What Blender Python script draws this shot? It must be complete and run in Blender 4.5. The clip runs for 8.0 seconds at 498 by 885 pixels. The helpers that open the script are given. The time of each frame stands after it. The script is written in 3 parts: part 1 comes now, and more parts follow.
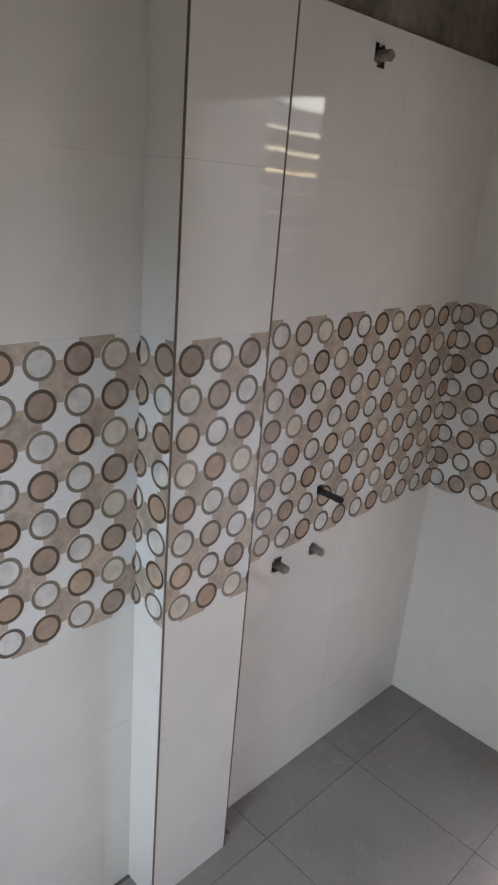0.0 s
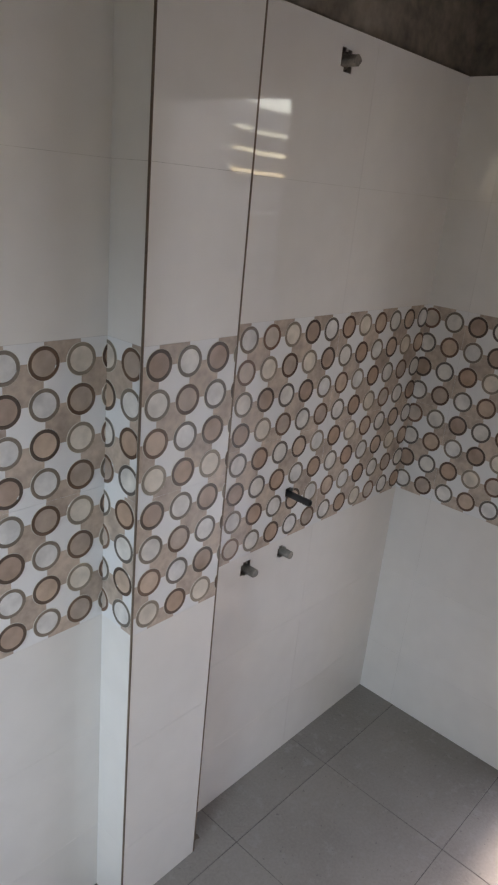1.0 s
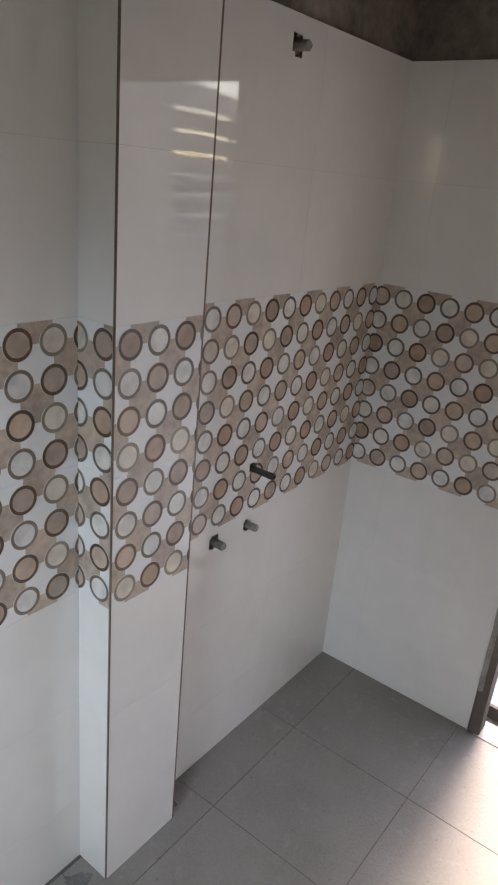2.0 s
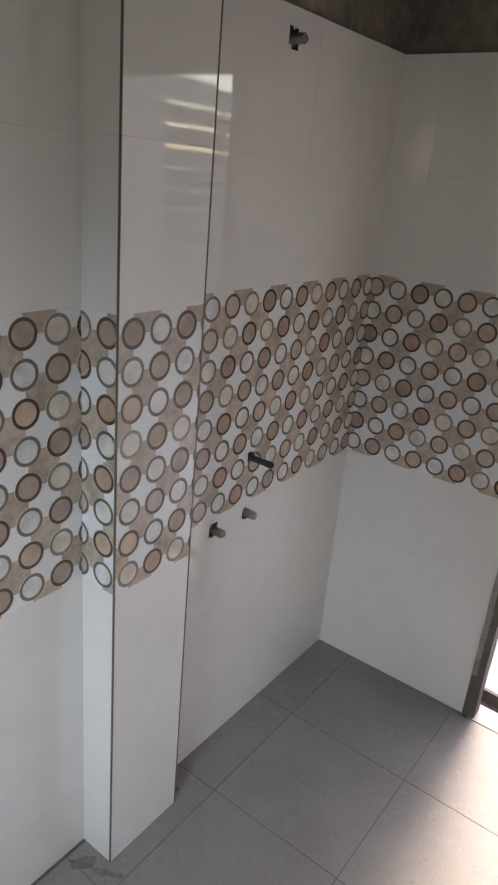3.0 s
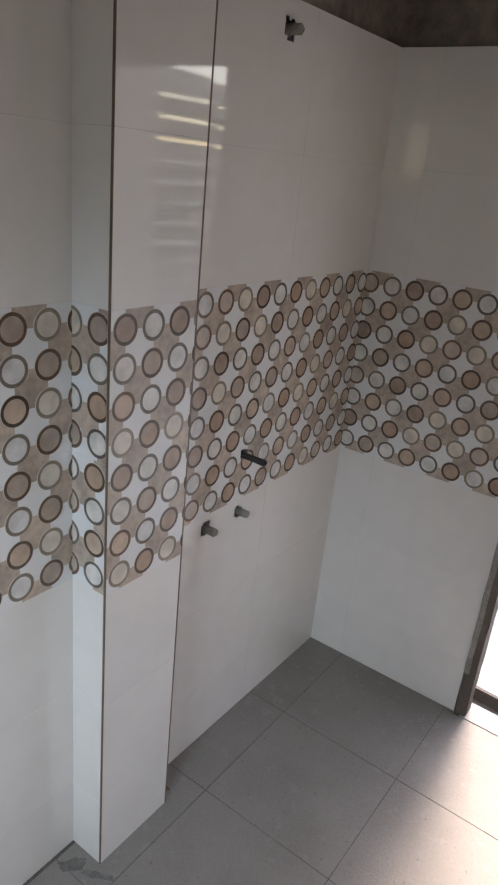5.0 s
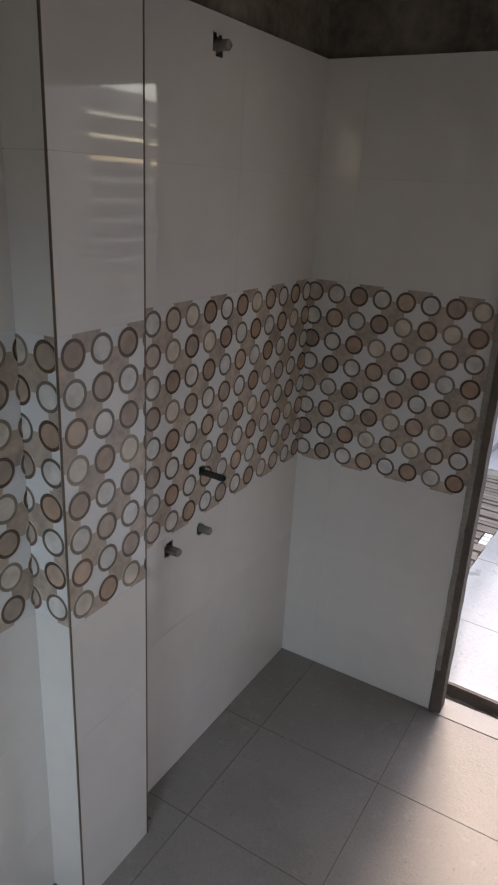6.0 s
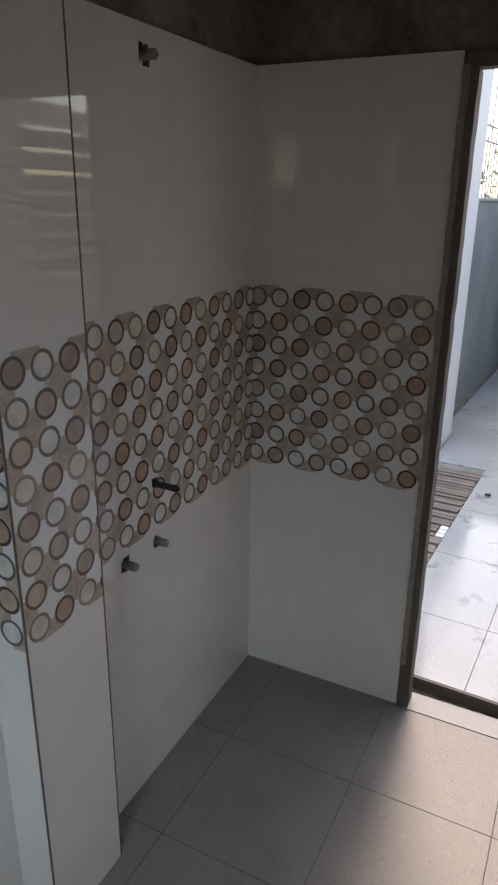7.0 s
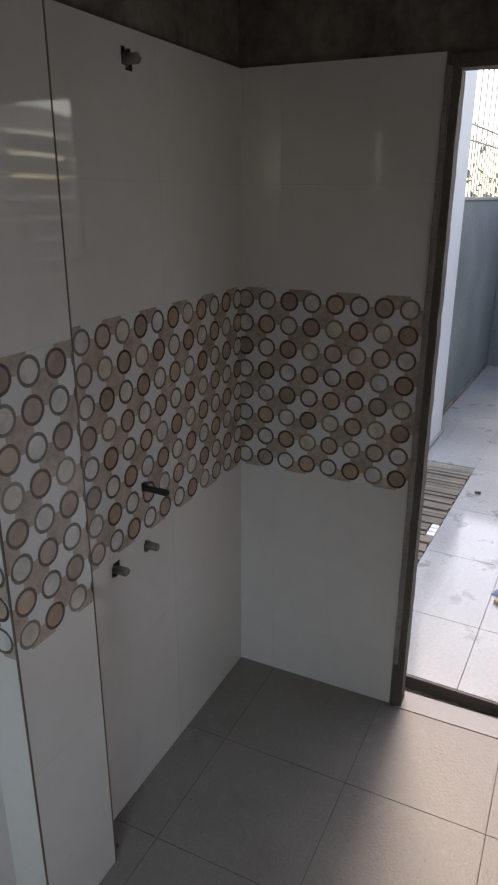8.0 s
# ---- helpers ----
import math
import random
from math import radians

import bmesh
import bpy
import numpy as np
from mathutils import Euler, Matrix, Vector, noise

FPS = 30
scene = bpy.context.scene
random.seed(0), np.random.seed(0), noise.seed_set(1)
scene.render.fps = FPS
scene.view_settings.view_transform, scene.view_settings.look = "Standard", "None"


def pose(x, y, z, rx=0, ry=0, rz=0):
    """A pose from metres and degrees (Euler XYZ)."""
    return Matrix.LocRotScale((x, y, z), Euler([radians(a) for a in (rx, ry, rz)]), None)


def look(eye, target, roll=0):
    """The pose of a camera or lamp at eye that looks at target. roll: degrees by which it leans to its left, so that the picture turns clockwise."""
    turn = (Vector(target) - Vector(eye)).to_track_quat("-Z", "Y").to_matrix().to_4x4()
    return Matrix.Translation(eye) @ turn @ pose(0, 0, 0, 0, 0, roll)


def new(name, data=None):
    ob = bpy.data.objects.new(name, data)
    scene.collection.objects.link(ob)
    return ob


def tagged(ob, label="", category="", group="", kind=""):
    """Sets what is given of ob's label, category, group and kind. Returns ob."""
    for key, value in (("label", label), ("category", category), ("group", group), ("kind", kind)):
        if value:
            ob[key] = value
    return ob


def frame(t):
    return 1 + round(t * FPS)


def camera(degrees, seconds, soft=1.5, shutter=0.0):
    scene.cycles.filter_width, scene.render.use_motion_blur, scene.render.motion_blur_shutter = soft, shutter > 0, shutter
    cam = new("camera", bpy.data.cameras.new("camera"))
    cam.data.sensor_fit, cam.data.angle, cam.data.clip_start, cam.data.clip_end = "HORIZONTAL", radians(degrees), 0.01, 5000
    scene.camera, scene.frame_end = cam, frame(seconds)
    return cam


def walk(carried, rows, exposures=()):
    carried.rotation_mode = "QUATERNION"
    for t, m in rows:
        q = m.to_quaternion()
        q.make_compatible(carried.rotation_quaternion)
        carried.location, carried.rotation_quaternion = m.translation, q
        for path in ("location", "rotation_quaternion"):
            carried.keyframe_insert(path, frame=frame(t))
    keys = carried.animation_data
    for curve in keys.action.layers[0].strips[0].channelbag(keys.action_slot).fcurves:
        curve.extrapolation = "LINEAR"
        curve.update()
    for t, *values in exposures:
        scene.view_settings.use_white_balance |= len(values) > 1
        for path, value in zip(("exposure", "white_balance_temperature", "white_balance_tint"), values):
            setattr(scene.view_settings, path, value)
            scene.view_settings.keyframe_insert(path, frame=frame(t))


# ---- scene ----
cam = camera(40.1, 8.0, soft=2.2)
PATH = [
    (0, (-1.912, -1.006, 1.674), (-0.562, 0.295, 0.979), 4.8),
    (0.5, (-1.932, -0.996, 1.679), (-0.532, 0.236, 0.957), 4.6),
    (1, (-1.907, -0.997, 1.683), (-0.491, 0.235, 0.992), 5.6),
    (1.5, (-1.94, -0.998, 1.682), (-0.465, 0.158, 0.983), 5.7),
    (3, (-2.017, -1.002, 1.669), (-0.495, 0.072, 0.941), 5.2),
    (3.5, (-2.016, -0.988, 1.669), (-0.506, 0.092, 0.924), 5.5),
    (4, (-2.011, -0.987, 1.667), (-0.499, 0.086, 0.917), 6.3),
    (5.5, (-1.999, -0.975, 1.668), (-0.433, 0.036, 0.943), 4.6),
    (6, (-1.994, -0.968, 1.673), (-0.376, -0.023, 0.971), 3.0),
    (6.5, (-1.985, -0.973, 1.675), (-0.319, -0.114, 0.977), 1.7),
    (7, (-1.981, -0.977, 1.672), (-0.297, -0.139, 0.993), 0.8),
    (7.5, (-1.975, -0.976, 1.676), (-0.277, -0.163, 1.002), 0.3),
    (8, (-1.977, -0.982, 1.677), (-0.281, -0.166, 1.0), 0.2),
]
EXPOSURES = [(0.0, 3.15, 9200, 22), (1.5, 3.15, 9200, 22), (3.0, 3.07, 9200, 22), (3.5, 2.85, 9200, 22), (4.0, 3.10, 9200, 22), (5.5, 3.01, 9200, 22), (6.0, 2.35, 9200, 22),
             (6.5, 2.20, 9050, 20), (7.0, 2.05, 9050, 20), (8.0, 1.93, 9050, 20)]
walk(cam, [(t, look(eye, target, roll)) for t, eye, target, roll in PATH], EXPOSURES)

# ---- light ----
world = bpy.data.worlds.new("sky")
scene.world = world
world.use_nodes = True
wn = world.node_tree.nodes
sky = wn.new("ShaderNodeTexSky")
sky.sky_type, sky.sun_disc = "NISHITA", False
sky.sun_elevation, sky.sun_rotation = radians(52), radians(78)
sky.air_density, sky.dust_density = 1.0, 0.6
world.node_tree.links.new(sky.outputs[0], wn["Background"].inputs[0])
wn["Background"].inputs[1].default_value = 0.15

sun = new("sun", bpy.data.lights.new("sun", "SUN"))
sun.data.energy, sun.data.angle, sun.data.color = 0.4, radians(18.0), (1.0, 0.992, 0.98)
sun.matrix_world = look((0, 0, 0), (-math.sin(radians(78)) * math.cos(radians(52)), -math.cos(radians(78)) * math.cos(radians(52)), -math.sin(radians(52))))


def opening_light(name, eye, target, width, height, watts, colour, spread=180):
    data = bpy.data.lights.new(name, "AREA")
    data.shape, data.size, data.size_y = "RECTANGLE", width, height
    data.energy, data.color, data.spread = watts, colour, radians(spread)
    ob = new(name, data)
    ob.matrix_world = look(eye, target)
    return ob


# added lamp standing in for blue daylight, high in the assumed doorway behind camera
opening_light("back_daylight_fill", (-2.9, -0.68, 1.78), (-1.35, 0.0, 0.52), 0.6, 0.4, 0.49, (0.44, 0.7, 1.0), 61)


# ---- materials ----
def material(name, colour, rough=0.5, metal=0.0, vary=0.12, scale=6.0, fine=60.0, bump=0.1, tint=None, gloss_vary=0.1, per="object", spread=0.0, spec=0.5, specks=()):
    """Base colour broken by a coarse and a fine noise in metres, with matching roughness and relief; pieces differ by spread."""
    m = bpy.data.materials.new(name)
    m.use_nodes = True
    n, l = m.node_tree.nodes, m.node_tree.links
    p = n["Principled BSDF"]
    p.inputs["Metallic"].default_value = metal
    p.inputs["Specular IOR Level"].default_value = spec
    geo = n.new("ShaderNodeNewGeometry")
    big, small = n.new("ShaderNodeTexNoise"), n.new("ShaderNodeTexNoise")
    for t, s, d in ((big, scale, 4), (small, fine, 5)):
        t.inputs["Scale"].default_value, t.inputs["Detail"].default_value = s, d
        l.new(geo.outputs["Position"], t.inputs["Vector"])
    mixn = n.new("ShaderNodeMix")
    mixn.data_type = "FLOAT"
    mixn.inputs[0].default_value = 0.4
    l.new(big.outputs[0], mixn.inputs[2])
    l.new(small.outputs[0], mixn.inputs[3])
    ramp = n.new("ShaderNodeValToRGB")
    c2 = tint or colour
    ramp.color_ramp.elements[0].position, ramp.color_ramp.elements[1].position = 0.3, 0.7
    ramp.color_ramp.elements[0].color = (*[c * (1 - vary) for c in c2], 1)
    ramp.color_ramp.elements[1].color = (*[min(1, c * (1 + vary)) for c in colour], 1)
    l.new(mixn.outputs[0], ramp.inputs[0])
    out = ramp.outputs[0]
    if spread:
        hsv = n.new("ShaderNodeHueSaturation")
        rnd = geo.outputs["Random Per Island"]
        if per == "object":
            rnd = n.new("ShaderNodeObjectInfo").outputs["Random"]
        mr = n.new("ShaderNodeMapRange")
        mr.inputs[3].default_value, mr.inputs[4].default_value = 1 - spread, 1 + spread
        l.new(rnd, mr.inputs[0])
        l.new(mr.outputs[0], hsv.inputs["Value"])
        l.new(out, hsv.inputs["Color"])
        out = hsv.outputs[0]
    if specks:
        for tone, cover, size in specks:
            spot = n.new("ShaderNodeTexNoise")
            spot.inputs["Scale"].default_value, spot.inputs["Detail"].default_value, spot.inputs["Roughness"].default_value = size, 6, 0.7
            l.new(geo.outputs["Position"], spot.inputs["Vector"])
            cut = n.new("ShaderNodeMapRange")
            cut.inputs[1].default_value, cut.inputs[2].default_value = cover, cover + 0.06
            l.new(spot.outputs[0], cut.inputs[0])
            over = n.new("ShaderNodeMix")
            over.data_type = "RGBA"
            over.inputs[7].default_value = (*tone, 1)
            l.new(cut.outputs[0], over.inputs[0])
            l.new(out, over.inputs[6])
            out = over.outputs[2]
    l.new(out, p.inputs["Base Color"])
    rr = n.new("ShaderNodeMapRange")
    rr.inputs[3].default_value, rr.inputs[4].default_value = max(0.02, rough - gloss_vary), min(1, rough + gloss_vary)
    l.new(mixn.outputs[0], rr.inputs[0])
    l.new(rr.outputs[0], p.inputs["Roughness"])
    if bump:
        b = n.new("ShaderNodeBump")
        b.inputs["Strength"].default_value, b.inputs["Distance"].default_value = bump, 0.01
        l.new(mixn.outputs[0], b.inputs["Height"])
        l.new(b.outputs[0], p.inputs["Normal"])
    return m


def island_ramp(m, stops):
    """Picks the base colour piece by piece out of a few glaze colours."""
    n, l = m.node_tree.nodes, m.node_tree.links
    ramp = n.new("ShaderNodeValToRGB")
    ramp.color_ramp.interpolation = "CONSTANT"
    els = ramp.color_ramp.elements
    els[0].position, els[0].color = 0.0, (*stops[0], 1)
    els[1].position, els[1].color = 1.0 / len(stops), (*stops[1], 1)
    for k, c in enumerate(stops[2:], 2):
        e = els.new(k / len(stops))
        e.color = (*c, 1)
    geo = n.new("ShaderNodeNewGeometry")
    l.new(geo.outputs["Random Per Island"], ramp.inputs[0])
    noise_t = n.new("ShaderNodeTexNoise")
    noise_t.inputs["Scale"].default_value, noise_t.inputs["Detail"].default_value = 28, 5
    l.new(geo.outputs["Position"], noise_t.inputs["Vector"])
    mr = n.new("ShaderNodeMapRange")
    mr.inputs[1].default_value, mr.inputs[2].default_value, mr.inputs[3].default_value, mr.inputs[4].default_value = 0.32, 0.68, 0.8, 1.14
    l.new(noise_t.outputs[0], mr.inputs[0])
    mul = n.new("ShaderNodeMix")
    mul.data_type, mul.blend_type = "RGBA", "MULTIPLY"
    mul.inputs[0].default_value = 1
    l.new(ramp.outputs[0], mul.inputs[6])
    l.new(mr.outputs[0], mul.inputs[7])
    l.new(mul.outputs[2], n["Principled BSDF"].inputs["Base Color"])
    return m


M = {}
M["ivory"] = material("ivory_glaze", (0.8, 0.775, 0.745), 0.04, vary=0.05, scale=2.2, fine=14, bump=0.01, gloss_vary=0.018, spread=0.012)
M["band_white"] = material("white_decor_glaze", (0.8, 0.8, 0.8), 0.12, vary=0.03, scale=5, fine=40, bump=0.015, gloss_vary=0.04)
M["taupe"] = material("taupe_decor_glaze", (0.53, 0.425, 0.35), 0.1, vary=0.3, scale=13, fine=60, bump=0.02, tint=(0.43, 0.34, 0.29))
M["rim"] = material("cream_raised_rim", (0.68, 0.63, 0.55), 0.12, vary=0.06, bump=0.0)
M["ring_dark"] = island_ramp(material("brown_ring_glaze", (0.2, 0.15, 0.11), 0.12, bump=0.0), [(0.11, 0.066, 0.048), (0.15, 0.092, 0.066), (0.1, 0.07, 0.056), (0.19, 0.11, 0.078)])
M["ring_grey"] = island_ramp(material("grey_ring_glaze", (0.33, 0.3, 0.25), 0.12, bump=0.0), [(0.17, 0.145, 0.122), (0.2, 0.17, 0.14), (0.145, 0.125, 0.11), (0.22, 0.18, 0.148), (0.29, 0.24, 0.19)])
M["disc_brown"] = island_ramp(material("brown_disc_glaze", (0.4, 0.27, 0.2), 0.12, bump=0.0), [(0.47, 0.32, 0.24), (0.46, 0.36, 0.3), (0.56, 0.415, 0.325), (0.42, 0.3, 0.24), (0.57, 0.47, 0.405)])
M["disc_light"] = island_ramp(material("pale_disc_glaze", (0.62, 0.57, 0.5), 0.12, bump=0.0), [(0.74, 0.715, 0.685), (0.7, 0.675, 0.64), (0.72, 0.685, 0.64), (0.73, 0.715, 0.7), (0.7, 0.685, 0.665), (0.72, 0.645, 0.56)])
M["body"] = material("tile_body_edge", (0.16, 0.115, 0.085), 0.85, vary=0.35, fine=250, bump=0.3)
M["plaster"] = material("raw_cement_plaster", (0.225, 0.19, 0.16), 0.9, vary=0.45, scale=5, fine=35, bump=0.3, tint=(0.15, 0.122, 0.1), specks=(((0.06, 0.05, 0.04), 0.68, 40), ((0.22, 0.2, 0.17), 0.62, 9)))
M["grout"] = material("grey_grout", (0.55, 0.52, 0.48), 0.9, vary=0.5, scale=7, fine=200, bump=0.2)
M["floor_joint"] = material("dark_floor_joint", (0.125, 0.112, 0.102), 0.95, vary=0.7, scale=9, fine=200, bump=0.3)
M["floor_tile"] = material("grey_floor_tile", (0.245, 0.22, 0.2), 0.36, vary=0.18, scale=4, fine=120, bump=0.32, gloss_vary=0.1, spec=0.5, specks=(((0.27, 0.246, 0.226), 0.56, 26), ((0.165, 0.148, 0.135), 0.61, 60)), spread=0.04)
M["terrace_tile"] = material("pale_terrace_tile", (0.39, 0.415, 0.415), 0.07, vary=0.16, scale=2.5, fine=70, bump=0.03, gloss_vary=0.04, spread=0.03, spec=0.8, specks=(((0.22, 0.21, 0.195), 0.655, 22), ((0.27, 0.28, 0.28), 0.57, 5), ((0.15, 0.14, 0.13), 0.7, 75)))
M["sill"] = material("dusty_white_sill", (0.33, 0.325, 0.315), 0.4, vary=0.12, scale=9, fine=80, bump=0.06)
M["concrete"] = material("rough_concrete", (0.34, 0.315, 0.285), 0.95, vary=0.4, scale=12, fine=120, bump=0.9)
M["frame"] = material("weathered_door_frame", (0.145, 0.118, 0.1), 0.75, vary=0.4, scale=9, fine=140, bump=0.35, tint=(0.16, 0.135, 0.115))
M["white_paint"] = material("white_wall_paint", (0.75, 0.77, 0.78), 0.7, vary=0.06, scale=3, fine=70, bump=0.08)
M["limewash"] = material("white_limewash", (0.88, 0.87, 0.85), 0.8, vary=0.04, scale=2, fine=50, bump=0.1)
M["pale_paint"] = material("pale_grey_wall_paint", (0.45, 0.435, 0.42), 0.7, vary=0.08, scale=3, fine=70, bump=0.08)
M["grey_plaster"] = material("smooth_grey_plaster", (0.2, 0.232, 0.232), 0.75, vary=0.3, scale=1.8, fine=30, bump=0.1)
M["slat"] = material("brown_slat_wood", (0.17, 0.148, 0.12), 0.75, vary=0.3, scale=10, fine=120, bump=0.3, spread=0.25)
M["steel"] = material("grey_painted_steel", (0.35, 0.36, 0.37), 0.5, metal=0.3, vary=0.15, bump=0.05)
M["dark_steel"] = material("dark_painted_steel", (0.11, 0.11, 0.115), 0.5, vary=0.2, bump=0.05)
M["white_metal"] = material("white_slat_paint", (0.8, 0.8, 0.8), 0.4, vary=0.05, bump=0.02)
M["black"] = material("black_pipe", (0.03, 0.03, 0.03), 0.45, vary=0.3, bump=0.05)
M["cpvc"] = material("grey_pipe_stub", (0.26, 0.24, 0.215), 0.85, vary=0.4, scale=60, fine=250, bump=0.5)
M["leaf"] = material("leaf_green", (0.12, 0.17, 0.06), 0.6, vary=0.3, scale=8, bump=0.0, per="island", spread=0.5)
M["bark"] = material("bark", (0.14, 0.1, 0.07), 0.9, vary=0.3, bump=0.5)
M["ground"] = material("dry_ground", (0.25, 0.21, 0.16), 0.95, vary=0.3, scale=0.4, fine=6, bump=0.4)
M["blue"] = material("blue_foil", (0.33, 0.38, 0.55), 0.35, vary=0.15, bump=0.1)
M["white_ink"] = material("white_print", (0.8, 0.8, 0.8), 0.5, vary=0.03, bump=0)
M["wood"] = material("pale_wood_offcut", (0.45, 0.36, 0.25), 0.7, vary=0.2, scale=30, bump=0.2)


# ---- mesh helpers ----
def link(name, mesh, parent=None, label=""):
    ob = new(name, mesh)
    if parent:
        ob.parent = parent
    if label:
        ob["label"] = label
    return ob


def part(name, bm, mat, parent=None, label=""):
    me = bpy.data.meshes.new(name)
    bm.to_mesh(me)
    bm.free()
    me.materials.append(M[mat])
    return link(name, me, parent, label)


def box_bm(bm, a, b):
    """A box between two corners, added to bm."""
    vs = [bm.verts.new((x, y, z)) for x in (a[0], b[0]) for y in (a[1], b[1]) for z in (a[2], b[2])]
    for f in ((0, 1, 3, 2), (4, 6, 7, 5), (0, 4, 5, 1), (2, 3, 7, 6), (0, 2, 6, 4), (1, 5, 7, 3)):
        bm.faces.new([vs[i] for i in f])
    return vs


def box(name, a, b, mat, parent=None, label="", bevel=0.0):
    a, b = [min(p, q) for p, q in zip(a, b)], [max(p, q) for p, q in zip(a, b)]
    bm = bmesh.new()
    box_bm(bm, a, b)
    bmesh.ops.recalc_face_normals(bm, faces=bm.faces)
    if bevel:
        bmesh.ops.bevel(bm, geom=list(bm.edges), offset=bevel, segments=2, affect="EDGES", profile=0.6)
    return part(name, bm, mat, parent, label)


def slab(u0, u1, v0, v1, depth, holes=()):
    """Verts and faces of a plate in (u, v, w), front at w = 0 and back at w = -depth, with rectangular holes through it."""
    us = sorted({u0, u1, *[c for h in holes for c in h[:2]]})
    vs = sorted({v0, v1, *[c for h in holes for c in h[2:]]})
    us, vs = [u for u in us if u0 <= u <= u1], [v for v in vs if v0 <= v <= v1]
    solid = {}
    for i in range(len(us) - 1):
        for j in range(len(vs) - 1):
            cu, cv = (us[i] + us[i + 1]) / 2, (vs[j] + vs[j + 1]) / 2
            solid[i, j] = not any(h[0] < cu < h[1] and h[2] < cv < h[3] for h in holes)
    verts, faces, index = [], [], {}

    def vert(i, j, k):
        if (i, j, k) not in index:
            index[i, j, k] = len(verts)
            verts.append((us[i], vs[j], -depth * k))
        return index[i, j, k]

    for (i, j), full in solid.items():
        if not full:
            continue
        q = [(i, j), (i + 1, j), (i + 1, j + 1), (i, j + 1)]
        faces.append([vert(a, b, 0) for a, b in q])
        faces.append([vert(a, b, 1) for a, b in reversed(q)])
        for k, (di, dj) in enumerate(((0, -1), (1, 0), (0, 1), (-1, 0))):
            if not solid.get((i + di, j + dj)):
                a, b = q[k], q[(k + 1) % 4]
                faces.append([vert(*b, 0), vert(*a, 0), vert(*a, 1), vert(*b, 1)])
    return verts, faces


def plane_at(origin, u, w):
    """The pose of a wall's own axes: u along it, v up, w out of its face."""
    u, w = Vector(u), Vector(w)
    v = w.cross(u)
    m = Matrix((u, v, w)).transposed().to_4x4()
    m.translation = origin
    return m


def mesh_from(name, verts, faces, mats, slots=None):
    me = bpy.data.meshes.new(name)
    me.from_pydata(verts, [], faces)
    for k in mats:
        me.materials.append(M[k])
    if slots:
        me.polygons.foreach_set("material_index", slots)
    me.update()
    return me


def plate(name, m, u0, u1, v0, v1, depth, mat, parent=None, holes=(), label=""):
    verts, faces = slab(u0, u1, v0, v1, depth, holes)
    me = mesh_from(name, [tuple(m @ Vector(p)) for p in verts], faces, [mat])
    return link(name, me, parent, label)


# ---- wall tiles ----
TH, GAP = 0.008, 0.0003
ROWS_Z = (0.0, 0.207, 0.508, 0.809, 1.110, 1.411, 1.712, 2.025)
RING, INNER, RIM = 0.0305, 0.0236, 0.0312
ARC = [(math.cos(2 * math.pi * k / 28), math.sin(2 * math.pi * k / 28)) for k in range(28)]


def clip(poly, u0, u1, v0, v1):
    """A polygon in (u, v, w) cut to a rectangle."""
    for axis, limit, sign in ((0, u0, 1), (0, u1, -1), (1, v0, 1), (1, v1, -1)):
        out = []
        for a, b in zip(poly, poly[1:] + poly[:1]):
            da, db = sign * (a[axis] - limit), sign * (b[axis] - limit)
            if da >= 0:
                out.append(a)
            if da * db < 0:
                f = da / (da - db)
                out.append(tuple(p + f * (q - p) for p, q in zip(a, b)))
        poly = out
        if len(poly) < 3:
            return []
    return poly


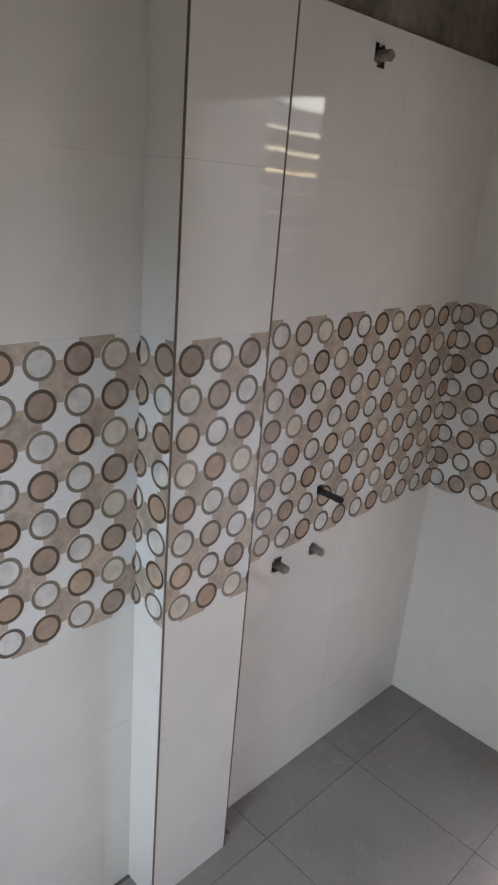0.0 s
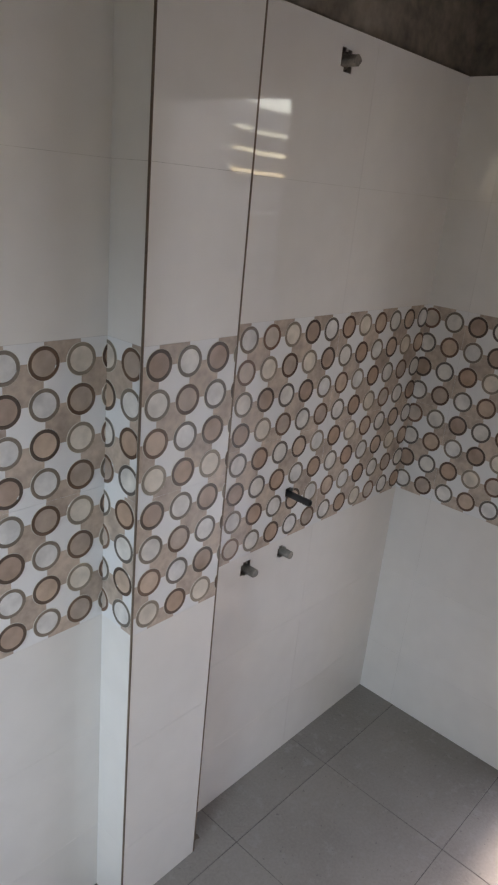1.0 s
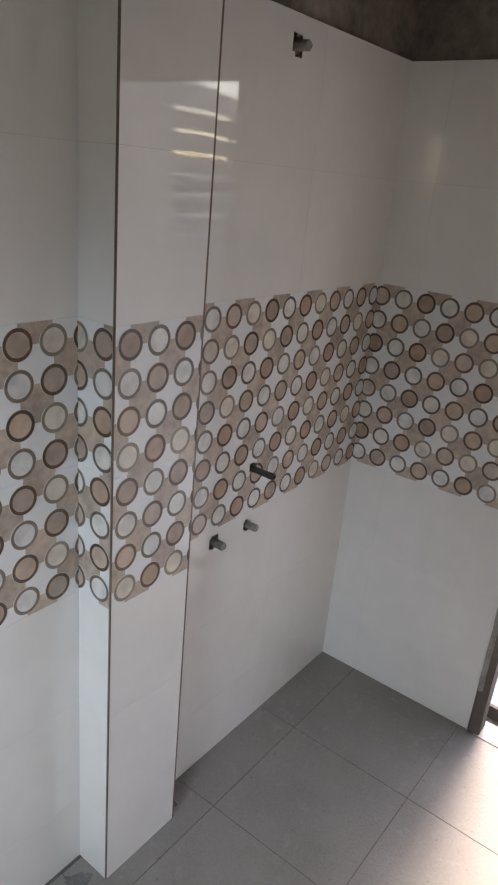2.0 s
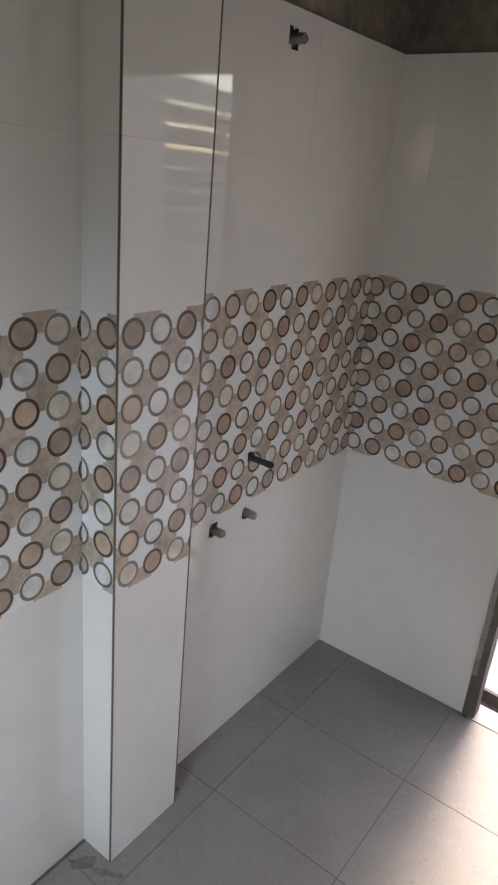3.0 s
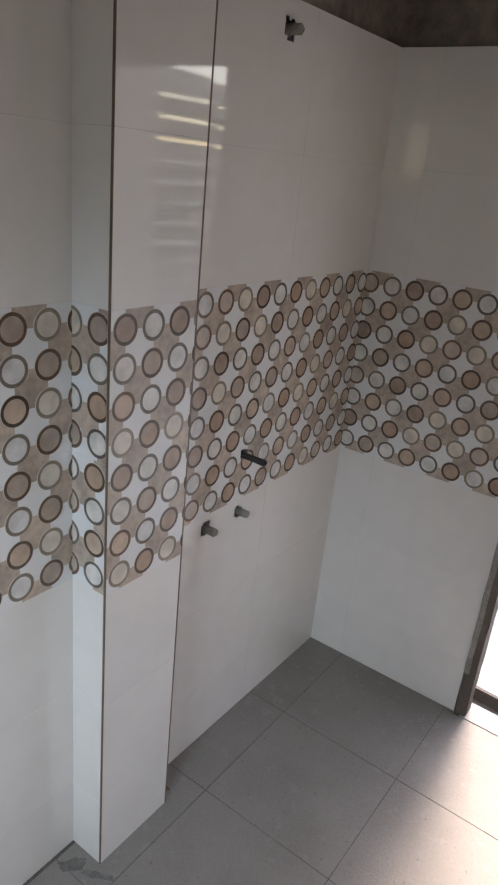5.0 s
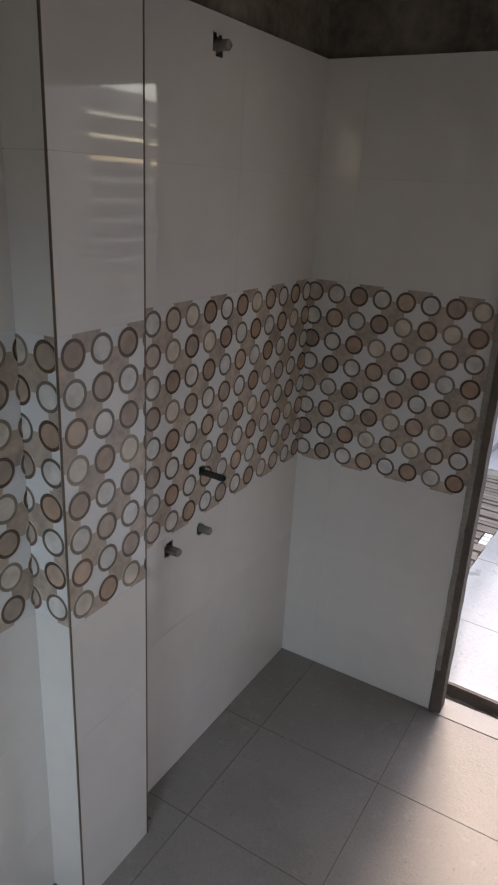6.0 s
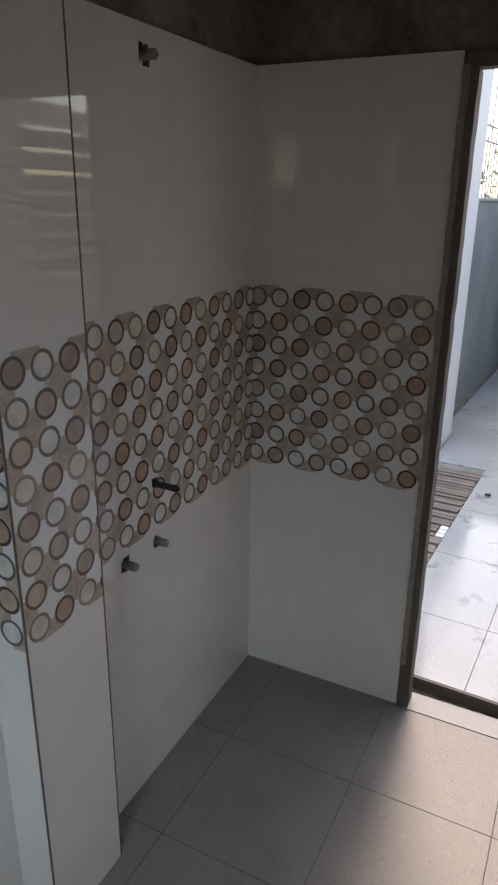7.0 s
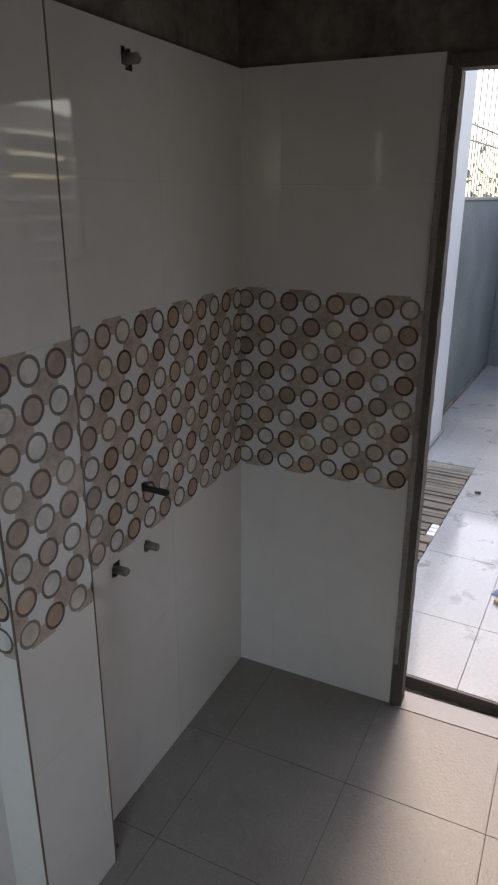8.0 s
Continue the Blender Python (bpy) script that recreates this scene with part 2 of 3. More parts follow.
def decor_tile(m, u0, u1, v0, v1, first, pitch_u, parity, parent, holes=()):
    """One tile of the ringed band: checkered glaze, and on every crossing a raised ring round a disc."""
    verts, faces, slots = [], [], []
    sv, sf = slab(u0, u1, v0, v1, TH, holes)
    verts += sv
    faces += sf
    slots += [0] * len(sf)
    pv = (v1 - v0) / 4

    def put(poly, slot):
        poly = clip(poly, u0, u1, v0, v1)
        if poly and not any(h[0] - 0.001 < sum(p[0] for p in poly) / len(poly) < h[1] + 0.001 and h[2] - 0.001 < sum(p[1] for p in poly) / len(poly) < h[3] + 0.001 for h in holes):
            faces.append(list(range(len(verts), len(verts) + len(poly))))
            verts.extend(poly)
            slots.append(slot)

    i0, i1 = math.floor((u0 - first) / pitch_u) - 1, math.ceil((u1 - first) / pitch_u) + 1
    for i in range(i0, i1 + 1):
        cu = first + i * pitch_u
        for j in range(-1, 5):
            cv = v0 + (j + 0.5) * pv
            if (i + j + parity) % 2 == 0:
                wob = [0.0022 * math.sin(7.1 * i + 3.3 * j + k) for k in range(4)]
                a, b, c, d = cu + wob[0], cu + pitch_u + wob[1], cv + wob[2], cv + pv + wob[3]
                put([(a, c, 0.0003), (b, c, 0.0003), (b, d, 0.0003), (a, d, 0.0003)], 1)
            if not 0 <= j < 4:
                continue
            brown = (i + j + parity) % 2 == 0
            start = len(verts)
            loops = ((RIM, 0.0005), (RIM - 0.0005, 0.0011), (RING, 0.0011), (RING - 0.0006, 0.0016), (INNER + 0.0006, 0.0016), (INNER, 0.0009))
            for k in range(28):
                n2 = (k + 1) % 28
                for q in range(5):
                    ra, wa = loops[q]
                    rb, wb = loops[q + 1]
                    (ca, sa), (cb, sb) = ARC[k], ARC[n2]
                    put([(cu + ra * ca, cv + ra * sa, wa), (cu + ra * cb, cv + ra * sb, wa), (cu + rb * cb, cv + rb * sb, wb), (cu + rb * ca, cv + rb * sa, wb)],
                        2 if q < 2 else (3 if brown else 4))
            put([(cu + INNER * c, cv + INNER * s2, 0.0009) for c, s2 in ARC], 5 if brown else 6)
    me = bpy.data.meshes.new("decor_tile")
    bm = bmesh.new()
    me.from_pydata([tuple(m @ Vector(p)) for p in verts], [], faces)
    me.polygons.foreach_set("material_index", slots)
    bm.from_mesh(me)
    bmesh.ops.remove_doubles(bm, verts=bm.verts, dist=0.00002)
    bm.to_mesh(me)
    bm.free()
    for k in ("band_white", "taupe", "rim", "ring_dark", "ring_grey", "disc_brown", "disc_light"):
        me.materials.append(M[k])
    return link("decor_tile", me, parent)


def tile_wall(m, u0, u1, joint, width, parent, band=None, holes=(), top=2.025):
    """Courses of ivory tiles with the ringed band in the two middle courses. joint: one vertical joint; band: (first centre, pitch, parity, shift)."""
    cuts = [u0]
    k = math.floor((u0 - joint) / width) + 1
    while joint + k * width < u1 - 0.004:
        if joint + k * width > u0 + 0.004:
            cuts.append(joint + k * width)
        k += 1
    cuts.append(u1)
    plate("grout_bed", m @ pose(0, 0, -0.0005), u0 + 0.002, u1 - 0.002, 0.002, top - 0.003, 0.011, "grout", parent, holes)
    for r, (za, zb) in enumerate(zip(ROWS_Z, ROWS_Z[1:])):
        for a, b in zip(cuts, cuts[1:]):
            a, b = a + GAP, b - GAP
            hs = [h for h in holes if h[0] < b and h[1] > a and h[2] < zb and h[3] > za]
            if band and r in (3, 4):
                first, pitch, parity, shift = band
                decor_tile(m, a, b, za + GAP / 2, zb - GAP / 2, first + (shift if r == 3 else 0), pitch, parity, parent, hs)
            else:
                plate("tile", m, a, b, za + GAP, zb - GAP, TH, "ivory", parent, hs)


# ---- the shell ----
ROOM_X, ROOM_Y, TOP = -2.85, -1.95, 2.75
PIPE, TAP1, TAP2, SHOWER = (-0.58, 0.941), (-0.727, 0.767), (-0.582, 0.767), (-0.566, 1.966)
HOLES = []
for (cx, cz), rects in ((PIPE, ((-0.012, 0.016, -0.014, 0.014), (-0.016, 0.006, -0.007, 0.018))),
                        (TAP1, ((-0.018, 0.008, -0.017, 0.015), (-0.011, 0.017, -0.01, 0.022), (-0.005, 0.003, -0.021, 0.0))),
                        (TAP2, ((-0.017, 0.012, -0.013, 0.013), (-0.008, 0.018, -0.018, 0.009), (-0.012, 0.002, 0.0, 0.02))),
                        (SHOWER, ((-0.018, 0.012, -0.017, 0.013), (-0.018, -0.004, -0.017, 0.02), (-0.006, 0.022, -0.026, 0.008), (0.004, 0.018, 0.0, 0.018)))):
    HOLES += [(cx + a, cx + b, cz + c, cz + d) for a, b, c, d in rects]

wall_a = tagged(plate("wall_north", plane_at((0, 0.012, 0), (1, 0, 0), (0, -1, 0)), -0.94, 0.2, -0.1, TOP, 0.14, "plaster", holes=HOLES), "raw cement wall tiled in ivory to door height, with a ringed decor band", "wall", kind="structure")
wall_l = tagged(plate("wall_north_west", plane_at((0, 0.032, 0), (1, 0, 0), (0, -1, 0)), ROOM_X - 0.15, -1.14, -0.1, TOP, 0.14, "plaster"), "raw cement wall tiled in ivory with a ringed decor band", "wall", kind="structure")
pier = tagged(box("wall_pier", (-1.148, -0.07, 0.0), (-0.932, 0.15, TOP), "plaster"), "shallow tiled pier projecting from the wall, with dark bare edges", "wall", kind="structure")
wall_b = tagged(plate("wall_east", plane_at((0.012, 0, 0), (0, -1, 0), (-1, 0, 0)), -0.15, 2.1, -0.1, TOP, 0.1, "plaster", holes=[(0.587, 1.545, -0.2, 2.018)]), "raw cement wall with a doorway, ivory tiles and a ringed decor band", "wall", kind="structure")
wall_s = tagged(plate("wall_south", plane_at((0, ROOM_Y - 0.012, 0), (-1, 0, 0), (0, 1, 0)), -0.1, -ROOM_X + 0.15, -0.1, TOP, 0.14, "plaster"), "raw cement wall tiled in plain ivory", "wall", kind="structure")
# the west wall is out of view; its doorway is assumed, to admit daylight
wall_w = tagged(plate("wall_west", plane_at((ROOM_X - 0.012, 0, 0), (0, 1, 0), (1, 0, 0)), ROOM_Y - 0.15, 0.16, -0.1, TOP, 0.14, "plaster", holes=[(-1.4, -0.3, -0.2, 2.1)]), "unseen raw cement wall with an assumed open doorway", "wall", kind="structure")
tagged(box("ceiling", (ROOM_X - 0.2, ROOM_Y - 0.2, TOP), (0.15, 0.2, TOP + 0.12), "plaster"), "bare dark cement ceiling slab", "ceiling", kind="structure")
floor = tagged(box("floor", (ROOM_X - 0.16, ROOM_Y - 0.15, -0.12), (0.085, 0.16, -0.0015), "floor_joint"), "grey stone-look floor tiles with dusty joints", "floor", kind="structure")

# ---- terrace beyond the doorway ----
tagged(box("ground", (-400, -400, -3.3), (400, 400, -3.2), "ground"), "dry earth far below the terrace", "ground", kind="structure")
# the terrace stands a little out of square with the room
OUT_OF_SQUARE = pose(0.15, -0.45, 0) @ pose(0, 0, 0, 0, 0, -2.4) @ pose(-0.15, 0.45, 0)


def on_terrace(ob, shift=0.0):
    """Turns an object with the terrace, after moving it away from the room's north wall line."""
    ob.matrix_basis = OUT_OF_SQUARE @ pose(0, shift, 0) @ ob.matrix_basis
    return ob


terrace = tagged(link("terrace_floor", mesh_from("terrace_floor", [(x, y, z) for z in (0.02, -0.11) for x, y in ((0.15, -3.4), (5.6, -3.4), (5.6, 0.06), (2.36, 0.06), (2.36, -0.43), (0.15, -0.43))],
    [[0, 1, 2, 3, 4, 5], [11, 10, 9, 8, 7, 6]] + [[k, k + 6, (k + 1) % 6 + 6, (k + 1) % 6] for k in range(6)], ["grout"])), "pale dusty terrace floor tiles, scuffed and stained", "floor", kind="structure")
on_terrace(terrace)
on_terrace(tagged(box("pillar", (2.62, -0.157, 0.02), (2.955, 0.15, 2.9), "white_paint", bevel=0.006), "white painted square terrace pillar", "pillar", kind="structure"), 0.09)
on_terrace(tagged(box("pillar_plinth", (2.37, -0.172, 0.02), (2.97, 0.05, 0.055), "sill", bevel=0.006), "rough cement plinth at the foot of the pillar", "plinth", kind="structure"), 0.09)
on_terrace(tagged(box("wall_terrace", (2.96, -0.13, 0.02), (5.75, 0.02, 1.66), "grey_plaster"), "smooth bluish grey plastered parapet under a steel grille", "wall", kind="structure"), 0.165)
on_terrace(tagged(box("wall_terrace_end", (5.38, -3.4, 0.02), (5.53, -0.134, 1.8), "grey_plaster"), "smooth bluish grey plastered terrace end wall", "wall", kind="structure"), 0.165)
on_terrace(tagged(box("trim", (2.96, -0.146, 0.033), (5.38, -0.133, 0.07), "plaster"), "dark narrow skirting along the parapet", "skirting", kind="structure"), 0.165)
on_terrace(tagged(box("coping", (2.96, -0.145, 1.66), (5.76, 0.035, 1.685), "sill", bevel=0.004), "rough white coping on the parapet", "coping", kind="structure"), 0.165)
tagged(plate("wall_terrace_south", plane_at((0, -2.6, 0), (-1, 0, 0), (0, 1, 0)), -5.6, -0.15, 0.0, 2.9, 0.15, "pale_paint", holes=[(-3.3, -1.58, 0.4, 2.42), (-1.1, -0.8, -0.1, 2.14)]), "pale grey painted terrace wall with a shuttered window", "wall", kind="structure")
# unseen wall added to block low sky; its slots make bright reflected strips
tagged(plate("wall_light_well", plane_at((-4.45, 0, 0), (0, 1, 0), (1, 0, 0)), -4.5, 2.5, -3.2, 2.95, 0.15, "grey_plaster", holes=[(-0.92, -0.79, 1.75, 2.2), (-2.06, -1.78, 1.75, 2.2)]), "unseen grey plastered wall added to cut low sky light, slotted for bright reflections", "wall", kind="structure")

# ---- door frame ----
frame_set = tagged(new("door_1"), "weathered brown door frame with chipped edges, no leaf hung", "door frame", kind="structure")


def rough_post(name, a, b, seed, mat="frame"):
    """A frame member with slightly uneven, chipped long edges."""
    rng = random.Random(seed)
    bm = bmesh.new()
    box_bm(bm, a, b)
    bmesh.ops.recalc_face_normals(bm, faces=bm.faces)
    longest = max(range(3), key=lambda k: abs(b[k] - a[k]))
    edges = [e for e in bm.edges if abs(e.verts[0].co[longest] - e.verts[1].co[longest]) > 1e-4]
    bmesh.ops.subdivide_edges(bm, edges=edges, cuts=46, use_grid_fill=True)
    bmesh.ops.bevel(bm, geom=[e for e in bm.edges if e.is_manifold and e.calc_face_angle(0) > 1.0], offset=0.0035, segments=2, affect="EDGES")
    for v in bm.verts:
        n = noise.noise_vector(v.co * 19 + Vector((seed, 0, 0)))
        for k in range(3):
            if k != longest:
                v.co[k] += 0.0022 * n[k] + rng.uniform(-0.0004, 0.0004)
    return part(name, bm, mat, frame_set)


rough_post("jamb", (-0.004, -0.623, -0.004), (0.062, -0.588, 1.986), 1)
rough_post("jamb", (-0.004, -1.545, -0.004), (0.062, -1.51, 1.986), 2)
rough_post("head", (-0.006, -1.545, 1.986), (0.062, -0.588, 2.02), 3)
rough_post("mortar_fillet", (-0.009, -0.601, 0.17), (0.004, -0.583, 1.995), 4, "concrete")

# ---- threshold ----
rng = random.Random(5)
bm = bmesh.new()
bmesh.ops.create_grid(bm, x_segments=10, y_segments=90, size=0.5)
for v in bm.verts:
    x, y = 0.083 + (v.co.x + 0.5) * 0.07, -1.6 + (v.co.y + 0.5) * 1.02
    v.co = (x, y, -0.012 + 0.014 * noise.fractal(Vector((x * 40, y * 22, 1)), 1.0, 2.0, 4) - 0.01 * math.sin((x - 0.083) / 0.07 * math.pi))
tagged(part("threshold_gap", bm, "concrete"), "broken concrete channel across the doorway", "threshold", kind="structure")
on_terrace(tagged(box("threshold_edge", (0.139, -3.3, -0.1), (0.15, -0.431, 0.03), "frame"), "dark raw edge of the terrace floor", "threshold", kind="structure"))

# ---- pipes in the wall ----


def tube(bm, start, end, r, bore, seg=18):
    """An open-ended pipe from start to end."""
    a, b = Vector(start), Vector(end)
    q = (b - a).to_track_quat("Z", "Y")
    loops = []
    for p, rad in ((a, r), (b - (b - a).normalized() * 0.001, r), (b, r - 0.001), (b, bore), (a.lerp(b, 0.4 if bore < 0.01 else 0.985), bore)):
        loops.append([bm.verts.new(p + q @ Vector((rad * math.cos(2 * math.pi * k / seg), rad * math.sin(2 * math.pi * k / seg), 0))) for k in range(seg)])
    for la, lb in zip(loops, loops[1:]):
        for k in range(seg):
            bm.faces.new((la[k], la[(k + 1) % seg], lb[(k + 1) % seg], lb[k]))
    bm.faces.new(loops[-1])
    bmesh.ops.recalc_face_normals(bm, faces=bm.faces)


def mortar_lump(name, centre, size, seed, parent):
    """A lumpy dab of mortar left round a pipe."""
    bm = bmesh.new()
    bmesh.ops.create_icosphere(bm, subdivisions=3, radius=1)
    for v in bm.verts:
        d = 1 + 0.35 * noise.fractal(v.co * 1.8 + Vector((seed, 0, 0)), 1.0, 2.0, 3)
        v.co = Vector([c + s * d * k for c, s, k in zip(centre, size, v.co)])
    return part(name, bm, "concrete", parent)


mixer = tagged(new("mixer_pipe"), "black steel pipe stub sticking out of a chipped hole", "pipe")
mixer.location = (PIPE[0], 0.0, PIPE[1])
bm = bmesh.new()
tube(bm, (0, 0.09, 0.0), (0.004, -0.07, -0.004), 0.009, 0.0065)
for k in range(7):
    y = -0.05 - 0.0028 * k
    q = [bm.verts.new((0.004 + 0.0098 * math.cos(a * math.pi / 9), y, -0.004 + 0.0098 * math.sin(a * math.pi / 9))) for a in range(18)]
    q2 = [bm.verts.new((v.co.x * 0.97 + 0.0001, y - 0.0014, v.co.z * 0.97 - 0.0001)) for v in q]
    for a in range(18):
        bm.faces.new((q[a], q[(a + 1) % 18], q2[(a + 1) % 18], q2[a]))
part("pipe", bm, "black", mixer)
mortar_lump("mortar", (-0.012, 0.03, -0.002), (0.012, 0.02, 0.02), 3, mixer)

for centre, length, seed in ((TAP1, 0.03, 11), (TAP2, 0.028, 17), (SHOWER, 0.028, 23)):
    stub = tagged(new("water_outlet"), "grey capped pipe outlet in a chipped square hole", "pipe", "wall outlets")
    stub.location = (centre[0], 0.0, centre[1])
    bm = bmesh.new()
    tube(bm, (0.006, 0.08, -0.002), (0.006, -length, -0.003), 0.0115, 0.0105, 20)
    for v in bm.verts:
        v.co += noise.noise_vector(v.co * 120 + Vector((seed, 0, 0))) * 0.0022
    part("pipe", bm, "cpvc", stub)
    mortar_lump("mortar", (0.014, 0.022, -0.004), (0.012, 0.018, 0.016), seed, stub)

# ---- slatted cover in the floor opening ----
cover = tagged(new("slatted_cover"), "brown slatted timber cover over the shaft, some slats missing", "grating")
cover.location = (0.2, -0.415, -0.03)
on_terrace(cover)
slat_mesh = None
rng = random.Random(8)
for k in range(44):
    bm = bmesh.new()
    x = 0.0485 * k
    pale = k in (24, 25, 26)
    box_bm(bm, (x + rng.uniform(0, 0.003), (0.048 if pale else 0.0) + rng.uniform(0, 0.01), rng.uniform(-0.004, 0)), (x + 0.0385 + rng.uniform(-0.003, 0.003), 0.9, 0.022 + rng.uniform(-0.006, 0.004)))
    bmesh.ops.recalc_face_normals(bm, faces=bm.faces)
    part("slat", bm, "slat", cover)
    # short white slats put in to give the cover its bright patch
    if pale:
        bm = bmesh.new()
        box_bm(bm, (x, 0.004, 0.0), (x + 0.04, 0.044, 0.021))
        bmesh.ops.recalc_face_normals(bm, faces=bm.faces)
        part("slat", bm, "white_paint", cover, "short white slat put in for a bright patch")
for y in (0.12, 0.6):
    bm = bmesh.new()
    box_bm(bm, (-0.03, y, -0.05), (2.15, y + 0.05, -0.005))
    bmesh.ops.recalc_face_normals(bm, faces=bm.faces)
    part("bearer", bm, "slat", cover)

# ---- steel grille over the parapet ----
grille = tagged(new("steel_grille"), "thin steel window grille of upright bars over the parapet", "grille")
grille.location = (2.98, -0.05, 1.685)
on_terrace(grille, 0.165)


def rod(name, pts, r, mat, parent, seg=8):
    bm = bmesh.new()
    loops = []
    for i, p in enumerate(pts):
        d = (Vector(pts[min(i + 1, len(pts) - 1)]) - Vector(pts[max(i - 1, 0)])).normalized()
        q = d.to_track_quat("Z", "Y")
        loops.append([bm.verts.new(Vector(p) + q @ Vector((r * math.cos(2 * math.pi * k / seg), r * math.sin(2 * math.pi * k / seg), 0))) for k in range(seg)])
    for a, b in zip(loops, loops[1:]):
        for k in range(seg):
            bm.faces.new((a[k], a[(k + 1) % seg], b[(k + 1) % seg], b[k]))
    bm.faces.new(loops[-1])
    bm.faces.new(list(reversed(loops[0])))
    bmesh.ops.recalc_face_normals(bm, faces=bm.faces)
    return part(name, bm, mat, parent)


for k in range(22):
    rod("bar", [(0.06 + 0.11 * k, 0, -0.01), (0.06 + 0.11 * k, 0, 1.3 if k % 2 else 0.46)], 0.006, "steel", grille)
for z in (0.4, 0.51):
    rod("rail", [(0.0, 0, z), (2.45, 0, z + 0.02)], 0.009, "steel", grille)

# ---- shuttered window across the terrace ----
shutter = tagged(new("louvred_shutter"), "white louvred shutter in the terrace wall", "shutter")
shutter.location = (1.58, -2.68, 0.4)
for a, b in (((0, 0, 0), (0.05, 0.04, 1.84)), ((1.67, 0, 0), (1.72, 0.04, 1.84)), ((0.84, 0, 0), (0.88, 0.04, 1.84)), ((0.05, 0, 0), (0.84, 0.04, 0.05)), ((0.05, 0, 1.692), (0.84, 0.04, 1.84)), ((0.88, 0, 0), (1.67, 0.04, 0.05)), ((0.88, 0, 1.692), (1.67, 0.04, 1.84))):
    box("stile" if b[2] - a[2] > 1 else "rail", a, b, "steel", shutter)
for k in range(12):
    for x in (0.05, 0.88):
        box("louvre", (x, 0.0, max(0.055, 1.556 - 0.137 * k)), (x + 0.79, 0.02, 1.67 - 0.137 * k), "dark_steel", shutter)
# unseen wall added so that the gaps between the louvres reflect brightly
tagged(box("backing_wall", (-1.0, -6.2, -3.2), (11.0, -6.0, 1.85), "limewash"), "unseen pale wall added as a bright backing behind the louvre gaps", "wall", kind="structure")

# ---- greenery beyond the grille ----


def shrub(name, x, y, z, height, spread, seed):
    rng = random.Random(seed)
    tree = tagged(new(name), "leafy green tree washed out by daylight beyond the terrace", "tree")
    tree.location = (x, y, z)
    for k in range(5):
        a = rng.uniform(0, 6.28)
        tip = Vector((math.cos(a) * spread * 0.5, math.sin(a) * spread * 0.5, height * rng.uniform(0.75, 0.95))) if k else Vector((0.1, 0, height * 0.8))
        base = Vector((0, 0, 0)) if not k else Vector((0.05, 0, height * 0.35))
        pts = [base.lerp(tip, f / 5) + Vector(noise.noise_vector(Vector((seed, k, f)))) * 0.12 * (f > 0) for f in range(6)]
        rod("trunk" if not k else "limb", [tuple(p) for p in pts], 0.09 if not k else 0.04, "bark", tree)
    verts, faces = [], []
    for k in range(1700):
        c = Vector((rng.gauss(0, 0.42), rng.gauss(0, 0.42), rng.gauss(0, 0.3)))
        c = Vector((c.x * spread, c.y * spread, height * 0.72 + c.z * height * 0.55))
        if noise.noise(c * 1.3 + Vector((seed, 0, 0))) < -0.12:
            continue
        q = Euler((rng.uniform(0, 6.3), rng.uniform(0, 6.3), rng.uniform(0, 6.3))).to_matrix()
        s = rng.uniform(0.045, 0.09)
        n = len(verts)
        verts += [tuple(c + q @ Vector(p)) for p in ((-s, 0, 0), (0, -s * 0.4, s * 0.1), (s, 0, 0), (0, s * 0.4, s * 0.1))]
        faces.append([n, n + 1, n + 2, n + 3])
    tagged(link("crown", mesh_from("crown", verts, faces, ["leaf"]), tree), kind="stuff")


shrub("tree", 8.6, 0.9, -3.2, 5.2, 1.4, 3)
shrub("tree", 11.5, 2.2, -3.2, 5.2, 2.0, 9)
shrub("tree", 13.5, 0.4, -3.2, 5.0, 2.0, 14)

# ---- odds and ends on the terrace ----
bm = bmesh.new()
bmesh.ops.create_cone(bm, segments=10, cap_ends=True, radius1=0.01, radius2=0.008, depth=0.034, matrix=pose(0, 0, 0.012, 0, 90, 100))
bmesh.ops.bevel(bm, geom=list(bm.edges), offset=0.002, segments=1, affect="EDGES")
bolt = tagged(part("pipe_plug", bm, "black"), "small black plastic pipe plug lying on the terrace floor", "plug")
bolt.location = (1.93, -0.6, 0.03)

pouch = tagged(new("foil_pouch"), "crumpled blue foil pouch with white print", "packet")
pouch.location = (0.86, -0.905, 0.03)
bm = bmesh.new()
bmesh.ops.create_grid(bm, x_segments=24, y_segments=18, size=0.5)
top = list(bm.verts)
ret = bmesh.ops.extrude_face_region(bm, geom=list(bm.faces))
up = {v for v in ret["geom"] if isinstance(v, bmesh.types.BMVert)}
for v in bm.verts:
    e = max(0.0, (1 - (2 * v.co.x) ** 4) * (1 - (2 * v.co.y) ** 4))
    crumple = 0.012 * noise.fractal(Vector((v.co.x * 6, v.co.y * 6, 2.0)), 1.0, 2.0, 3)
    v.co = (v.co.x * 0.16, v.co.y * 0.1, 0.002 + ((0.045 * e + crumple * e) if v in up else 0))
bmesh.ops.recalc_face_normals(bm, faces=bm.faces)
part("pouch", bm, "blue", pouch)
for k in range(3):
    box("print_bar", (-0.045 + 0.03 * k, -0.012, 0.049), (-0.027 + 0.03 * k, 0.012, 0.052), "white_ink", pouch)
pouch.rotation_euler = (0, 0, radians(70))
bm = bmesh.new()
box_bm(bm, (-0.05, -0.02, 0), (0.05, 0.02, 0.018))
bmesh.ops.recalc_face_normals(bm, faces=bm.faces)
bmesh.ops.bevel(bm, geom=list(bm.edges), offset=0.002, segments=1, affect="EDGES")
chip = tagged(part("wood_offcut", bm, "wood"), "pale splintered wood offcut on the terrace floor", "offcut")
